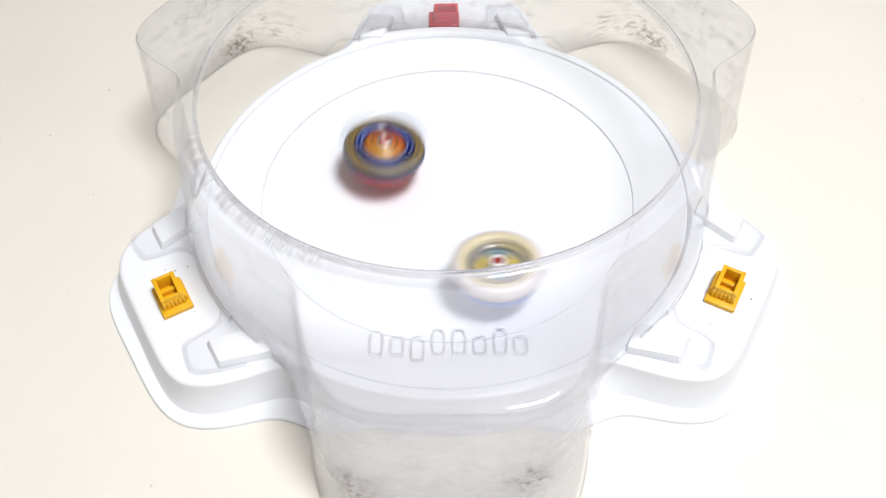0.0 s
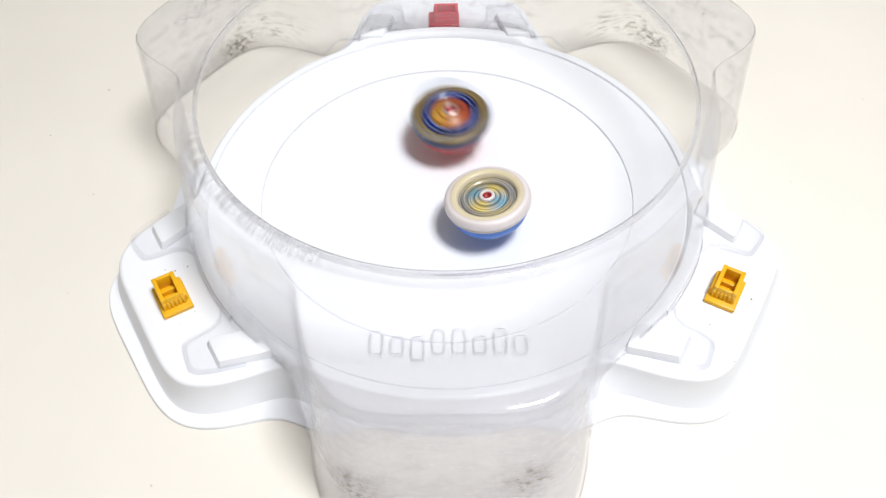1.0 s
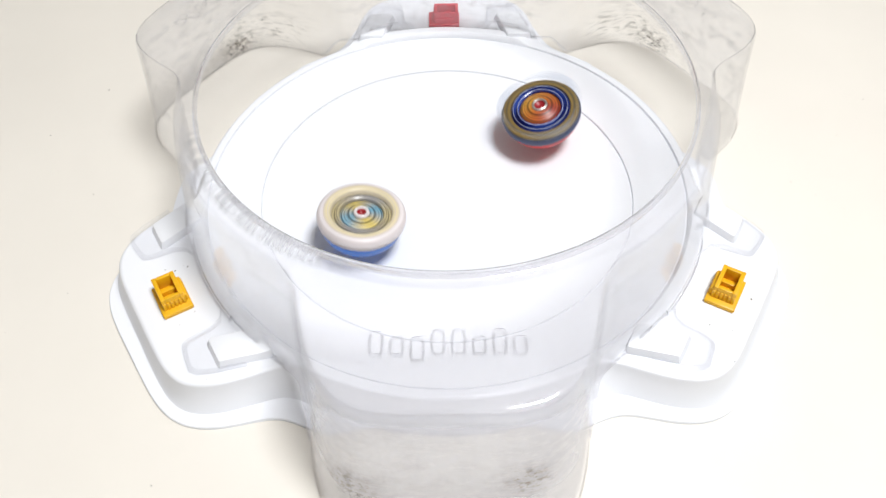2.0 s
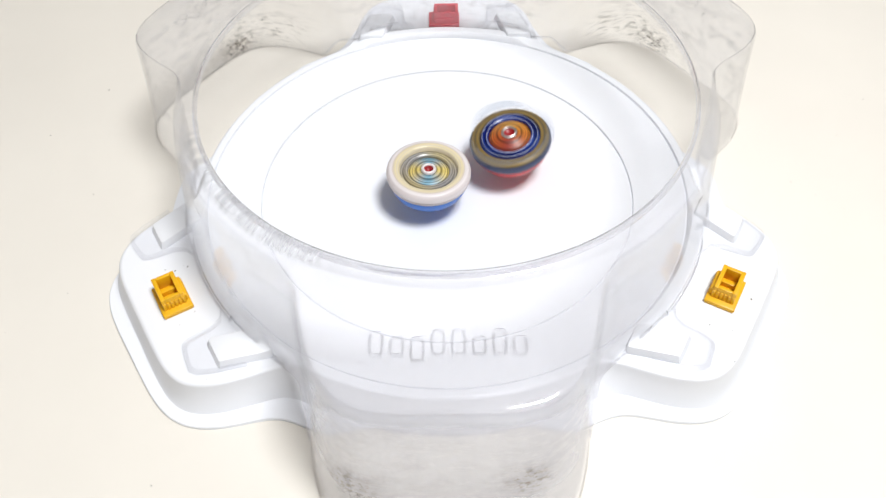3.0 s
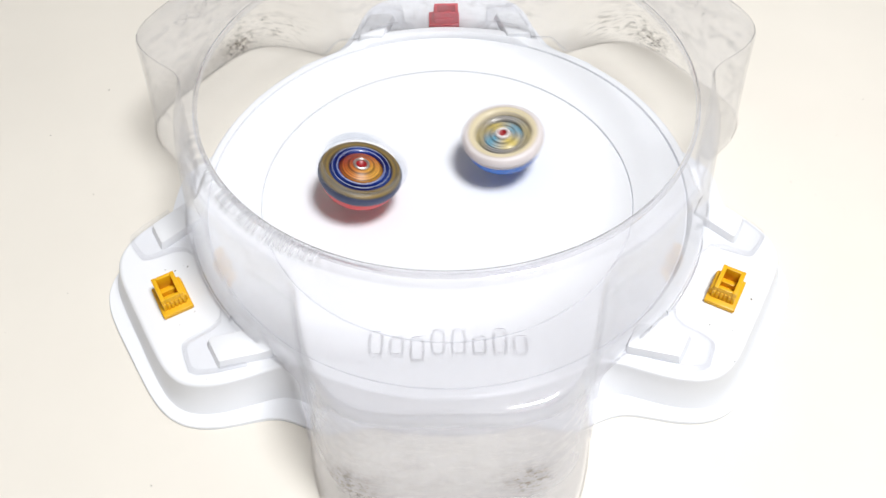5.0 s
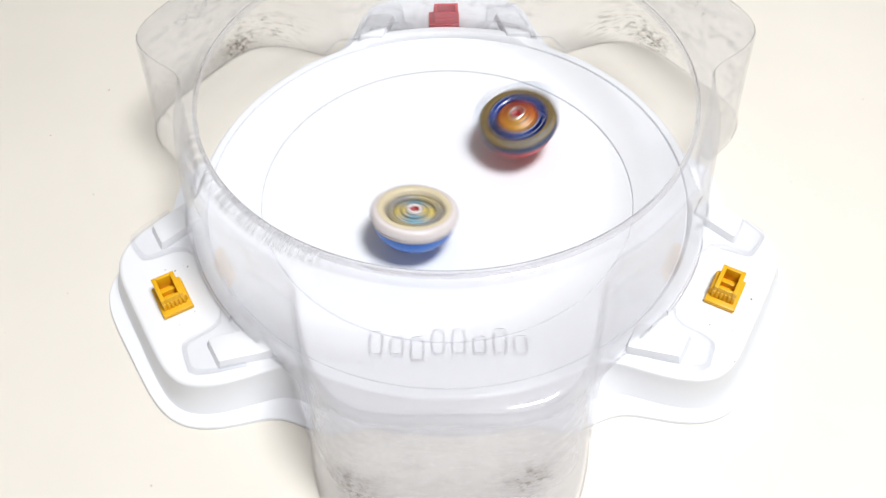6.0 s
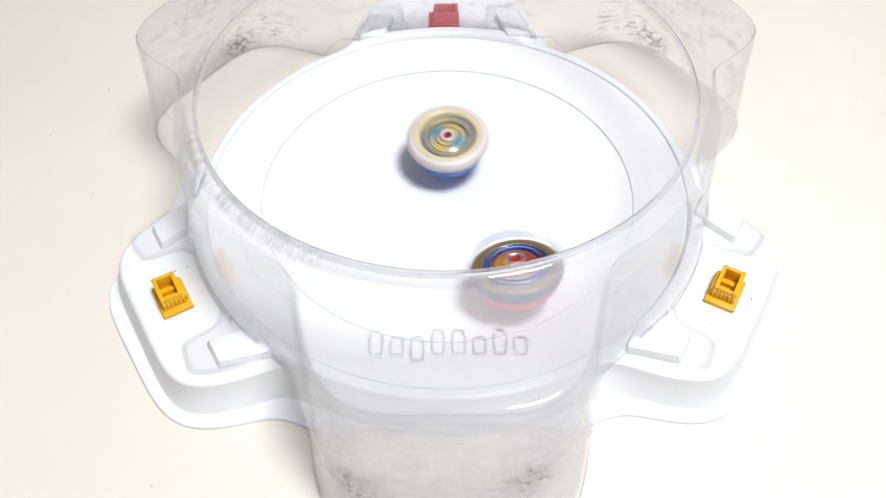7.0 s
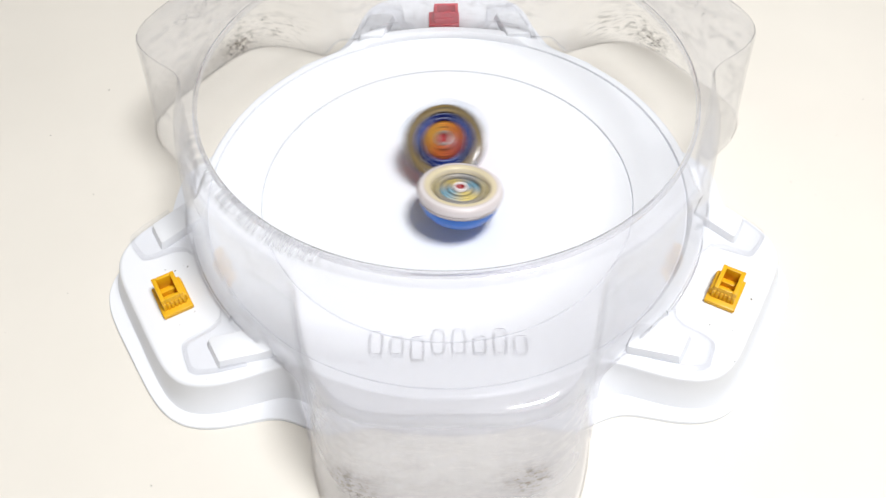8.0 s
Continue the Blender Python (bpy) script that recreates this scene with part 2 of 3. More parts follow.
def box(bm, x0, x1, y0, y1, z0, z1, bev=0.0):
    g = bmesh.ops.create_cube(bm, size=1, matrix=Matrix.LocRotScale(((x0 + x1) / 2, (y0 + y1) / 2, (z0 + z1) / 2), None, (x1 - x0, y1 - y0, z1 - z0)))
    if bev:
        es = list({e for v in g["verts"] for e in v.link_edges})
        bmesh.ops.bevel(bm, geom=es, offset=bev, segments=2, profile=0.5, affect="EDGES")
    return bm


def lathe(profile, n=72):
    """A body turned round z from (r, z) pairs; r = 0 closes it."""
    bm = bmesh.new()
    rings = []
    for r, z in profile:
        if r < 1e-7:
            rings.append([bm.verts.new((0, 0, z))])
        else:
            rings.append([bm.verts.new((r * math.cos(2 * math.pi * i / n), r * math.sin(2 * math.pi * i / n), z)) for i in range(n)])
    for a, b in zip(rings, rings[1:]):
        for i in range(n):
            j = (i + 1) % n
            loop = [a[i % len(a)], a[j % len(a)], b[j % len(b)], b[i % len(b)]]
            loop = list(dict.fromkeys(loop))
            if len(loop) > 2:
                bm.faces.new(loop)
    return bm


def outline(deg, dirs, core, outer, half, p, m=16):
    """Distance from the axis of a round core with rounded rectangular arms."""
    r = core
    for d in dirs:
        f = radians(deg - d)
        if math.cos(f) > 0.3:
            a, b = outer / math.cos(f), half / max(abs(math.sin(f)), 1e-6)
            arm = (a ** -p + b ** -p) ** (-1 / p)
            r = (r ** m + arm ** m) ** (1 / m) if arm > core * 0.75 else r
    return r


def sheet(rings, n=480):
    """A closed ring surface: each ring is a function of the angle in degrees, giving (r, z) in opening radii."""
    bm = bmesh.new()
    made = []
    for ring in rings:
        row = []
        for i in range(n):
            d = 360 * i / n
            r, z = ring(d)
            row.append(bm.verts.new((r * S * math.cos(radians(d)), r * S * math.sin(radians(d)), z * S)))
        made.append(row)
    for a, b in zip(made, made[1:]):
        for i in range(n):
            j = (i + 1) % n
            bm.faces.new((a[i], a[j], b[j], b[i]))
    return bm, made


def around(deg):
    return Matrix.Rotation(radians(deg), 4, "Z")


# ---- room and table ----
def slab(name, *b, mat=PAINT):
    return tagged(part(name, box(bmesh.new(), *b), mat, smooth=False), kind="structure")


tagged(slab("floor", -2.2, 2.2, -2.2, 2.2, -0.78, -0.74, mat=WOOD), "plain brown wooden floor under the table")
tagged(slab("ceiling", -2.2, 2.2, -2.2, 2.2, 1.70, 1.76), "plain white ceiling")
tagged(slab("wall_north", -2.2, 2.2, 2.0, 2.1, -0.74, 1.70), "plain off-white painted wall")
tagged(slab("wall_south", -2.2, 2.2, -2.1, -2.0, -0.74, 1.70), "plain off-white painted wall")
tagged(slab("wall_east", 2.0, 2.1, -2.0, 2.0, -0.74, 1.70), "plain off-white painted wall")
tagged(slab("wall_west", -2.1, -2.0, -2.0, 2.0, -0.74, 1.70), "plain off-white painted wall")


def table():
    t = tagged(new("table"), "cream laminate table with fine dark specks under the toy arena", "table")
    part("tabletop", box(bmesh.new(), -0.8, 0.8, -0.6, 0.7, -0.03, 0, 0.003), TABLE, t)
    for x in (-0.74, 0.74):
        for y in (-0.54, 0.64):
            part("leg", box(bmesh.new(), x - 0.025, x + 0.025, y - 0.025, y + 0.025, -0.74, -0.03, 0.003), TABLE, t)


table()


# ---- the arena: white base ----
def dish_z(r):
    return 0.045 + 0.083 * r * r


ARENA = tagged(new("arena"), "white plastic toy arena with a shallow round dish and three lobes", "toy arena")


def base():
    top = lambda d, g=0.0: outline(d, LOBE_EDGES, 1.141, 1.472, 0.516, 5.6, 26) - g
    foot = lambda d: outline(d, LOBE_EDGES, 1.205, 1.500, 0.552, 5.8, 26)

    def rim(d):
        """The flange on the table: it runs on between a lobe and the next pocket, and stops inside the pockets."""
        f = abs((d - 90 + 60) % 120 - 60)
        w = min(max((47 - f) / 10, 0), 1)
        return outline(d, LOBE_FEET, 1.215 + 0.085 * w * w * (3 - 2 * w), 1.562, 0.60, 4.6, 26)

    def lift(d):
        w = min(max((top(d) - 1.2) / 0.12, 0), 1)
        return 0.02 * w * w * (3 - 2 * w)

    def ledge(d, r, z):
        return min(r, top(d) - 0.03), 0.1515 + lift(d) * z
    rings = [lambda d, r=r: (r, dish_z(r)) for r in (0.02, 0.1, 0.2, 0.3, 0.4, 0.5, 0.6, 0.7, 0.78, 0.84, 0.852)]
    rings += [lambda d, r=r, z=z: (r, z) for r, z in ((0.8547, 0.0965), (0.8578, 0.0965), (0.861, 0.1085), (0.92, 0.118), (1.0, 0.130), (1.06, 0.141), (1.088, 0.146),
                                                     (1.0902, 0.1375), (1.0938, 0.1375), (1.098, 0.150))]
    rings += [lambda d, r=r, z=z: ledge(d, r, z) for r, z in ((1.102, 0.6), (1.110, 1.0), (1.150, 1.0), (1.160, 0.8), (1.164, 0.0))]
    rings += [lambda d, g=g, z=z: (top(d, g), z) for g, z in ((0.022, 0.1515), (0.016, 0.1515), (0.007, 0.149), (0.001, 0.142), (0.0, 0.134))]
    rings += [lambda d: (0.5 * (top(d) + foot(d)), 0.075), lambda d: (foot(d), 0.024), lambda d: (foot(d) + 0.006, 0.0175)]
    rings += [lambda d: (max(rim(d) - 0.004, foot(d) + 0.007), 0.016), lambda d: (max(rim(d), foot(d) + 0.008), 0.012), lambda d: (max(rim(d), foot(d) + 0.008), 0.0)]
    bm, made = sheet(rings)
    bm.faces.new(made[0])
    return part("base", bm, WHITE, ARENA)


base()


def lug(deg, side):
    """A raised white lug at the end of a lobe's ledge."""
    bm = box(bmesh.new(), 1.06 * S, 1.278 * S, 0.272 * S, 0.425 * S, 0.12 * S, 0.193 * S, 0.018 * S)
    for v in bm.verts:
        if v.co.z > 0.16 * S:
            v.co.x -= 0.012 * S if v.co.x > 1.2 * S else 0
            v.co.y += (0.35 * S - v.co.y) * 0.12
        v.co.y = v.co.y * side + (side * 0.05 * S if v.co.x < 1.15 * S else 0)
    part("lug", bm, WHITE, ARENA).matrix_basis = around(deg)


for _d in LOBES:
    lug(_d, 1)
    lug(_d, -1)


def socket(deg, mat, label, side, shift=0.0):
    """A hollow plastic clip on a lobe: plate, open box with a bar inside, a lower step, and ribs on one face."""
    k = lambda u: (u + shift) * S
    z0 = 0.1515 * S
    low, h, w = z0 + 0.018 * S, z0 + 0.083 * S, 0.016 * S

    def block(bm, u0, u1, v0, v1, za, zb, bev):
        v0, v1 = sorted((v0 * side * S, v1 * side * S))
        return box(bm, k(u0), k(u1), v0, v1, za, zb, bev * S)

    plate = part("socket", block(bmesh.new(), 1.252, 1.378, -0.080, 0.088, z0, z0 + 0.022 * S, 0.006), mat, ARENA, label)
    plate.matrix_basis = around(deg)
    bm = bmesh.new()
    for a in ((1.270, 1.288, -0.074, 0.058), (1.346, 1.364, -0.074, 0.058), (1.2875, 1.3465, -0.073, -0.056), (1.2875, 1.3465, 0.043, 0.057)):
        block(bm, *a, low, h, 0.003)
    part("box", bm, mat, plate)
    part("bar", block(bmesh.new(), 1.2875, 1.3465, -0.030, -0.012, low, h - 0.036 * S, 0.002), mat, plate)
    part("step", block(bmesh.new(), 1.258, 1.274, -0.055, 0.05, low, h - 0.026 * S, 0.003), mat, plate)
    for i in range(6):
        u = 1.2765 + i * 0.0162
        part("rib", block(bmesh.new(), u - 0.0055, u + 0.0055, 0.056, 0.062, low, h - 0.022 * S, 0.0025), mat, plate)


socket(210, YELLOW, "hollow mustard-yellow plastic clip", 1)
socket(330, YELLOW, "hollow mustard-yellow plastic clip", -1)
socket(90, RED, "hollow red plastic clip", 1, -0.08)

# ---- the arena: clear cover ----
COVER = tagged(new("cover"), "clear scuffed plastic guard ring standing on the white arena", "cover")


def roof_z(r):
    return 0.744 - 0.19 * (r - 1.062)


def cover():
    top = lambda d: outline(d, POCKETS, 1.105, 1.488, 0.54, 4.4, 22)
    low = lambda d: outline(d, POCKET_FEET, 1.165, 1.62, 0.56, 5, 22)

    def down(d):
        w = min(max((low(d) - 1.20) / 0.14, 0), 1)
        f = abs((d - 90 + 60) % 120 - 60)
        rise = min(max((f - 11.0) / 1.2, 0), 1) * min(max((22.5 - f) / 3.0, 0), 1)
        return 0.158 - 0.152 * w * w * (3 - 2 * w) + 0.056 * rise

    rings = [lambda d, r=r, z=z: (r, z) for r, z in ((1.008, 0.732), (1.000, 0.748), (0.999, 0.760), (1.006, 0.769), (1.022, 0.771), (1.042, 0.768), (1.056, 0.757), (1.062, 0.744))]
    for k in range(1, 9):
        rings.append(lambda d, k=k: (1.062 + (top(d) - 0.042 - 1.062) * k / 8, roof_z(1.062 + (top(d) - 0.042 - 1.062) * k / 8)))
    for a in (15, 30, 45, 60, 75, 90):
        rings.append(lambda d, a=a: (top(d) - 0.042 + 0.042 * math.sin(radians(a)), roof_z(top(d) - 0.042) - 0.046 * (1 - math.cos(radians(a)))))
    for k in range(1, 21):
        def wall(d, k=k):
            z0 = roof_z(top(d) - 0.042) - 0.046
            return top(d) + (low(d) - top(d)) * k / 20, z0 + (down(d) - z0) * k / 20
        rings.append(wall)
    fold = lambda d: (top(d) - 0.014, roof_z(top(d) - 0.042) - 0.014)
    rings.append(lambda d: (low(d) + 0.008, down(d) - 0.002))
    rings.append(lambda d: (low(d) + 0.014, down(d) - 0.002))
    bm, _ = sheet(rings)
    ob = part("guard", bm, CLEAR, COVER)
    for kind in ("grime", "drag", "smear", "cloudy", "hair", "worn", "hatch"):
        ob.data.attributes.new(kind, "FLOAT", "POINT")
    marks, drags, smear, cloudy, hair, worn, hatch = (ob.data.attributes[k] for k in ("grime", "drag", "smear", "cloudy", "hair", "worn", "hatch"))
    for v in ob.data.vertices:
        a = math.degrees(math.atan2(v.co.y, v.co.x)) % 360
        r, z = math.hypot(v.co.x, v.co.y) / S, v.co.z / S
        f = (a - 270 + 60) % 120 - 60
        front, rear = math.exp(-((a - 270) / 40) ** 6), math.exp(-((a - 90) / 30) ** 6)
        hair.data[v.index].value = 0.012 * min(max((z - 0.64) / 0.06, 0), 1) * (z < 0.75) * math.exp(-((a - 270) / 45) ** 4)
        cloudy.data[v.index].value = 0.10 * math.exp(-((a - 270) / 62) ** 6) * (z > 0.25) + (0.07 if z > 0.6 else 0.15) * front + 0.04 * rear * (z < 0.66)
        if z < 0.012:
            cloudy.data[v.index].value = -0.04
        side = math.exp(-((a - 219) / 27) ** 4)
        hatch.data[v.index].value = 0.5 * math.exp(-((r - 1.026) / 0.042) ** 4) * side * (z > 0.6)
        worn.data[v.index].value = 0.17 * math.exp(-((a - 218) / 28) ** 4) * (z > 0.2)
        if rear > 0.1:
            smear.data[v.index].value = 0.42 * rear * min(max((z - 0.2) / 0.12, 0), 1) * (z < 0.66)
        if r > 1.2 and z < 0.62:
            smear.data[v.index].value = 0.7 * math.exp(-((z - 0.40) / 0.22) ** 2) * math.exp(-(f / 24) ** 6)
            if a > 200:
                corner = math.exp(-((f + 12.4) / 3.4) ** 2 - ((z - 0.27) / 0.07) ** 2) + 1.4 * math.exp(-((f - 9.6) / 2.4) ** 2 - ((z - 0.33) / 0.05) ** 2)
                drag = 0.14 * math.exp(-(f / 17) ** 4 - ((z - 0.32) / 0.10) ** 2)
            else:
                g = abs(a - 90)
                corner = 1.3 * math.exp(-((g - 45.5) / 3.2) ** 2 - ((z - 0.09) / 0.06) ** 2)
                drag = 1.1 * math.exp(-((g - 40) / 6.0) ** 4 - ((z - 0.16) / 0.10) ** 2) + 0.3 * math.exp(-((g - 52) / 8) ** 4 - ((z - 0.12) / 0.12) ** 2)
            marks.data[v.index].value = min(0.95, corner)
            drags.data[v.index].value = min(0.8, drag + 0.5 * corner)
    s = ob.modifiers.new("thickness", "SOLIDIFY")
    s.thickness, s.offset = 0.0011, -1
    # beads added along the edges, so that refraction draws bright and dark lines
    for name, at, w, h, mat in (("fold", fold, 0.0024, 0.0024, EMBOSS), ("lip", lambda d: (1.008, 0.757), 0.009, 0.012, BEAD), ("hem", lambda d: (low(d) + 0.006, down(d) - 0.001), 0.0022, 0.0022, EMBOSS)):
        ring = [lambda d, a=a: (at(d)[0] + w * math.cos(a), at(d)[1] + h * math.sin(a)) for a in (k * math.pi / 4 for k in range(9))]
        bm, made = sheet(ring)
        bmesh.ops.remove_doubles(bm, verts=bm.verts, dist=1e-6)
        part(name, bm, mat, COVER, "clear bead added to draw the edge's bright and dark lines")
    # extra beads on the back pockets' roof folds, added for crisp dark lines
    for first, last in ((-8, 62), (118, 188)):
        bm, rows = bmesh.new(), []
        for i in range(141):
            d = first + (last - first) * i / 140
            r, z = fold(d)
            w = 0.0042 * min(1, 8 * i / 140, 8 * (140 - i) / 140) + 0.0002
            rows.append([bm.verts.new(((r + du * w) * S * math.cos(radians(d)), (r + du * w) * S * math.sin(radians(d)), (z + dz * w) * S))
                         for du, dz in ((0, 1), (0.8, 0.8), (1, 0), (0, -1), (-1, 0))])
        for p, q in zip(rows, rows[1:]):
            for j in range(5):
                bm.faces.new((p[j], p[(j + 1) % 5], q[(j + 1) % 5], q[j]))
        part("roof_edge", bm, BEAD, COVER, "clear bead added to draw the edge's bright and dark lines")
    return ob


cover()


TAB_PATH = ((1.165, 0.165), (1.182, 0.203), (1.222, 0.224), (1.335, 0.236), (1.360, 0.252), (1.370, 0.300), (1.376, 0.368), (1.360, 0.396), (1.300, 0.424), (1.170, 0.462))


def foot_tab(deg, side, shift):
    """A clear foot of the cover over one end of a lobe: a shallow tray with a raised rim round its free edges."""
    path = [(u, v + shift) for u, v in TAB_PATH]
    bm = bmesh.new()
    flat = [[bm.verts.new((u * S, v * side * S, z * S)) for u, v in path + [(1.15, 0.35)]] for z in (0.1535, 0.158)]
    bm.faces.new(flat[0])
    bm.faces.new(flat[1])
    for i in range(len(flat[0])):
        j = (i + 1) % len(flat[0])
        bm.faces.new((flat[0][i], flat[0][j], flat[1][j], flat[1][i]))
    tab = part("foot_tab", bm, CLEANER, COVER)
    tab.matrix_basis = around(deg)
    bm = bmesh.new()
    rows = []
    for u, v in path:
        iu, iv = 1.24 + (u - 1.24) * 0.88, 0.335 + (v - 0.335) * 0.90
        mu, mv = (u + iu) / 2, (v + iv) / 2
        rows.append([bm.verts.new((x * S, y * side * S, z * S)) for x, y, z in ((u, v, 0.1545), (u, v, 0.176), (mu, mv, 0.180), (iu, iv, 0.176), (iu, iv, 0.1585))])
    for p, q in zip(rows, rows[1:]):
        for j in range(5):
            bm.faces.new((p[j], p[(j + 1) % 5], q[(j + 1) % 5], q[j]))
    bm.faces.new(rows[0])
    bm.faces.new(rows[-1])
    part("edge", bm, CLEAR, tab, "raised clear rim")


for _d, _plus, _minus in ((90, 0.0, 0.0), (210, 0.0, 0.012), (330, -0.008, 0.008)):
    foot_tab(_d, 1, _plus)
    foot_tab(_d, -1, _minus)

# raised marks on the roofs of the pockets: plain rounded outlines
def raised_mark(deg, v, lo, hi):
    bm = bmesh.new()
    mid, tall, wide, rows = (lo + hi) / 2, (hi - lo) / 2, 0.024, []
    for i in range(28):
        a = 2 * math.pi * i / 28
        c, s = (math.copysign(abs(t) ** 0.55, t) for t in (math.cos(a), math.sin(a)))
        rows.append([bm.verts.new(((mid + c * (tall - g)) * S, s * (wide - g) * S, z * S)) for g, z in ((0.0, -0.002), (0.001, 0.0045), (0.007, 0.0045), (0.008, -0.002))])
    for i in range(28):
        p, q = rows[i], rows[(i + 1) % 28]
        for j in range(4):
            bm.faces.new((p[j], p[(j + 1) % 4], q[(j + 1) % 4], q[j]))
    mark = part("raised_mark", bm, EMBOSS, COVER)
    mark.matrix_basis = around(deg) @ Matrix.Translation((1.25 * S, v * S, roof_z(1.25) * S)) @ Matrix.Rotation(math.atan(0.19), 4, "Y")


for _d in POCKETS:
    for _i, (_lo, _hi) in enumerate(((-0.045, 0.04), (-0.025, 0.04), (-0.025, 0.06), (-0.05, 0.04), (-0.05, 0.04), (-0.025, 0.04), (-0.05, 0.04), (-0.025, 0.04))):
        raised_mark(_d, -0.232 + _i * 0.0655, _lo, _hi)


# ---- dust ----
def crumbs(name, spots, label):
    bm = bmesh.new()
    for x, y, z, size in spots:
        g = bmesh.ops.create_icosphere(bm, subdivisions=1, radius=size)
        k = Vector((random.uniform(0.6, 1.6), random.uniform(0.5, 1.0), random.uniform(0.3, 0.5)))
        turn = Matrix.Rotation(random.uniform(0, 6), 3, "Z")
        for v in g["verts"]:
            v.co = turn @ Vector((v.co.x * k.x, v.co.y * k.y, v.co.z * k.z)) + Vector((x, y, z))
    tagged(part(name, bm, DUST), label, "dust", kind="stuff")


random.seed(5)
LOBE_SPECKS = ((-0.1442, -0.0604), (-0.1391, -0.0612), (-0.1355, -0.0576), (-0.1333, -0.0584), (-0.1304, -0.0943), (-0.1261, -0.0893), (-0.1244, -0.0867),
               (-0.1295, -0.0933), (0.1355, -0.1012), (0.1254, -0.0978), (0.1294, -0.1043), (0.149, -0.083), (0.1327, -0.1184), (-0.1121, -0.1249), (-0.1036, -0.1245))
TABLE_SPECKS = ((-0.2053, 0.0101), (0.2653, 0.0853), (0.2002, 0.0133), (0.211, 0.0028), (-0.1333, -0.1682), (-0.2196, 0.1035), (-0.2005, -0.0612), (-0.2452, 0.061), (0.2384, 0.0523))
_spots = [(x, y, 0.1517 * S, random.choice((0.0002, 0.0003, 0.0004, 0.0005))) for x, y in LOBE_SPECKS]
crumbs("dish_dust", [(-0.0905, 0.064, 0.0138, 0.0005), (0.03, -0.02, 0.0061, 0.0003)], "tiny dark specks lying in the white dish")
crumbs("lobe_dust", _spots, "dark dust specks round the yellow clips")
crumbs("table_dust", [(x, y, 0.0001, random.uniform(0.0003, 0.0005)) for x, y in TABLE_SPECKS], "brown dust specks scattered on the table")


# ---- spinning tops ----
def mm(*pairs):
    return [(r / 1000, z / 1000) for r, z in pairs]


def blades(n, r0, r1, z0, z1, share):
    """A ring of n curved blades, thin towards their ends."""
    bm = bmesh.new()
    for i in range(n):
        rows = []
        for k in range(13):
            a = 2 * math.pi * (i + share * k / 12) / n
            w = math.sin(math.pi * (0.08 + 0.84 * k / 12))
            ro = r0 + (r1 - r0) * w
            rows.append([bm.verts.new((r * math.cos(a), r * math.sin(a), z)) for r, z in ((r0, z0), (ro, z0), (ro - 0.0004, z1), (r0, z1 + 0.0003))])
        for p, q in zip(rows, rows[1:]):
            for j in range(4):
                bm.faces.new((p[j], p[(j + 1) % 4], q[(j + 1) % 4], q[j]))
        bm.faces.new(rows[0])
        bm.faces.new(rows[-1])
    return bm


def white_top():
    t = tagged(new("spinning_top"), "cream and blue spinning top with a red centre", "spinning top", "tops in the arena")
    rotor = part("layer", lathe(mm((15.4, 25.4), (15.8, 27.4), (16.6, 28.2), (18.4, 28.5), (19.8, 28.1))), GOLD, t, "golden beige ring")
    part("outer_ring", lathe(mm((19.6, 28.2), (21.4, 27.9), (22.5, 26.9), (23.0, 25.2), (23.0, 23.8), (22.4, 23.2), (22.8, 22.9), (22.6, 22.2), (21.9, 21.5), (19.0, 21.2))), PALE, rotor, "pale pinkish translucent ring")
    part("gold_seam", lathe(mm((21.7, 21.6), (22.0, 21.2), (21.7, 20.8), (19.6, 20.6))), GOLD, rotor)
    part("inner_ring", lathe(mm((11.0, 24.8), (11.4, 26.1), (12.2, 26.6), (13.4, 26.4), (14.2, 25.3), (15.6, 25.2))), RECESS, rotor, "grey inner ring")
    part("hub", lathe(mm((3.2, 26.9), (4.2, 26.7), (6.8, 26.2), (9.4, 25.5), (10.6, 24.8), (11.2, 24.6))), HUB_LIGHT, rotor, "hub printed in yellow and blue")
    part("bolt_rim", lathe(mm((2.4, 26.3), (2.6, 27.7), (3.2, 28.0), (3.9, 27.6), (4.3, 26.3))), PALE, rotor)
    part("bolt", lathe(mm((0, 25.1), (1.0, 25.5), (2.0, 26.5), (2.5, 27.1))), MAROON, rotor, "red centre bolt")
    part("disc", lathe(mm((19.4, 21.0), (21.3, 20.8), (21.0, 17.8), (19.6, 14.6), (17.0, 11.6), (13.0, 9.4), (9.0, 7.8))), BLUE, rotor, "bright blue disc")
    part("driver", lathe(mm((10.0, 8.2), (9.2, 6.2), (6.0, 4.4), (3.0, 2.4), (2.0, 0.4), (1.2, 0.0), (0, 0.0))), BLUE, rotor, "blue tip")
    return t, rotor


def tall(*pairs):
    return mm(*((r, z + 0.7 * min(max((z - 8) / 6, 0), 1)) for r, z in pairs))


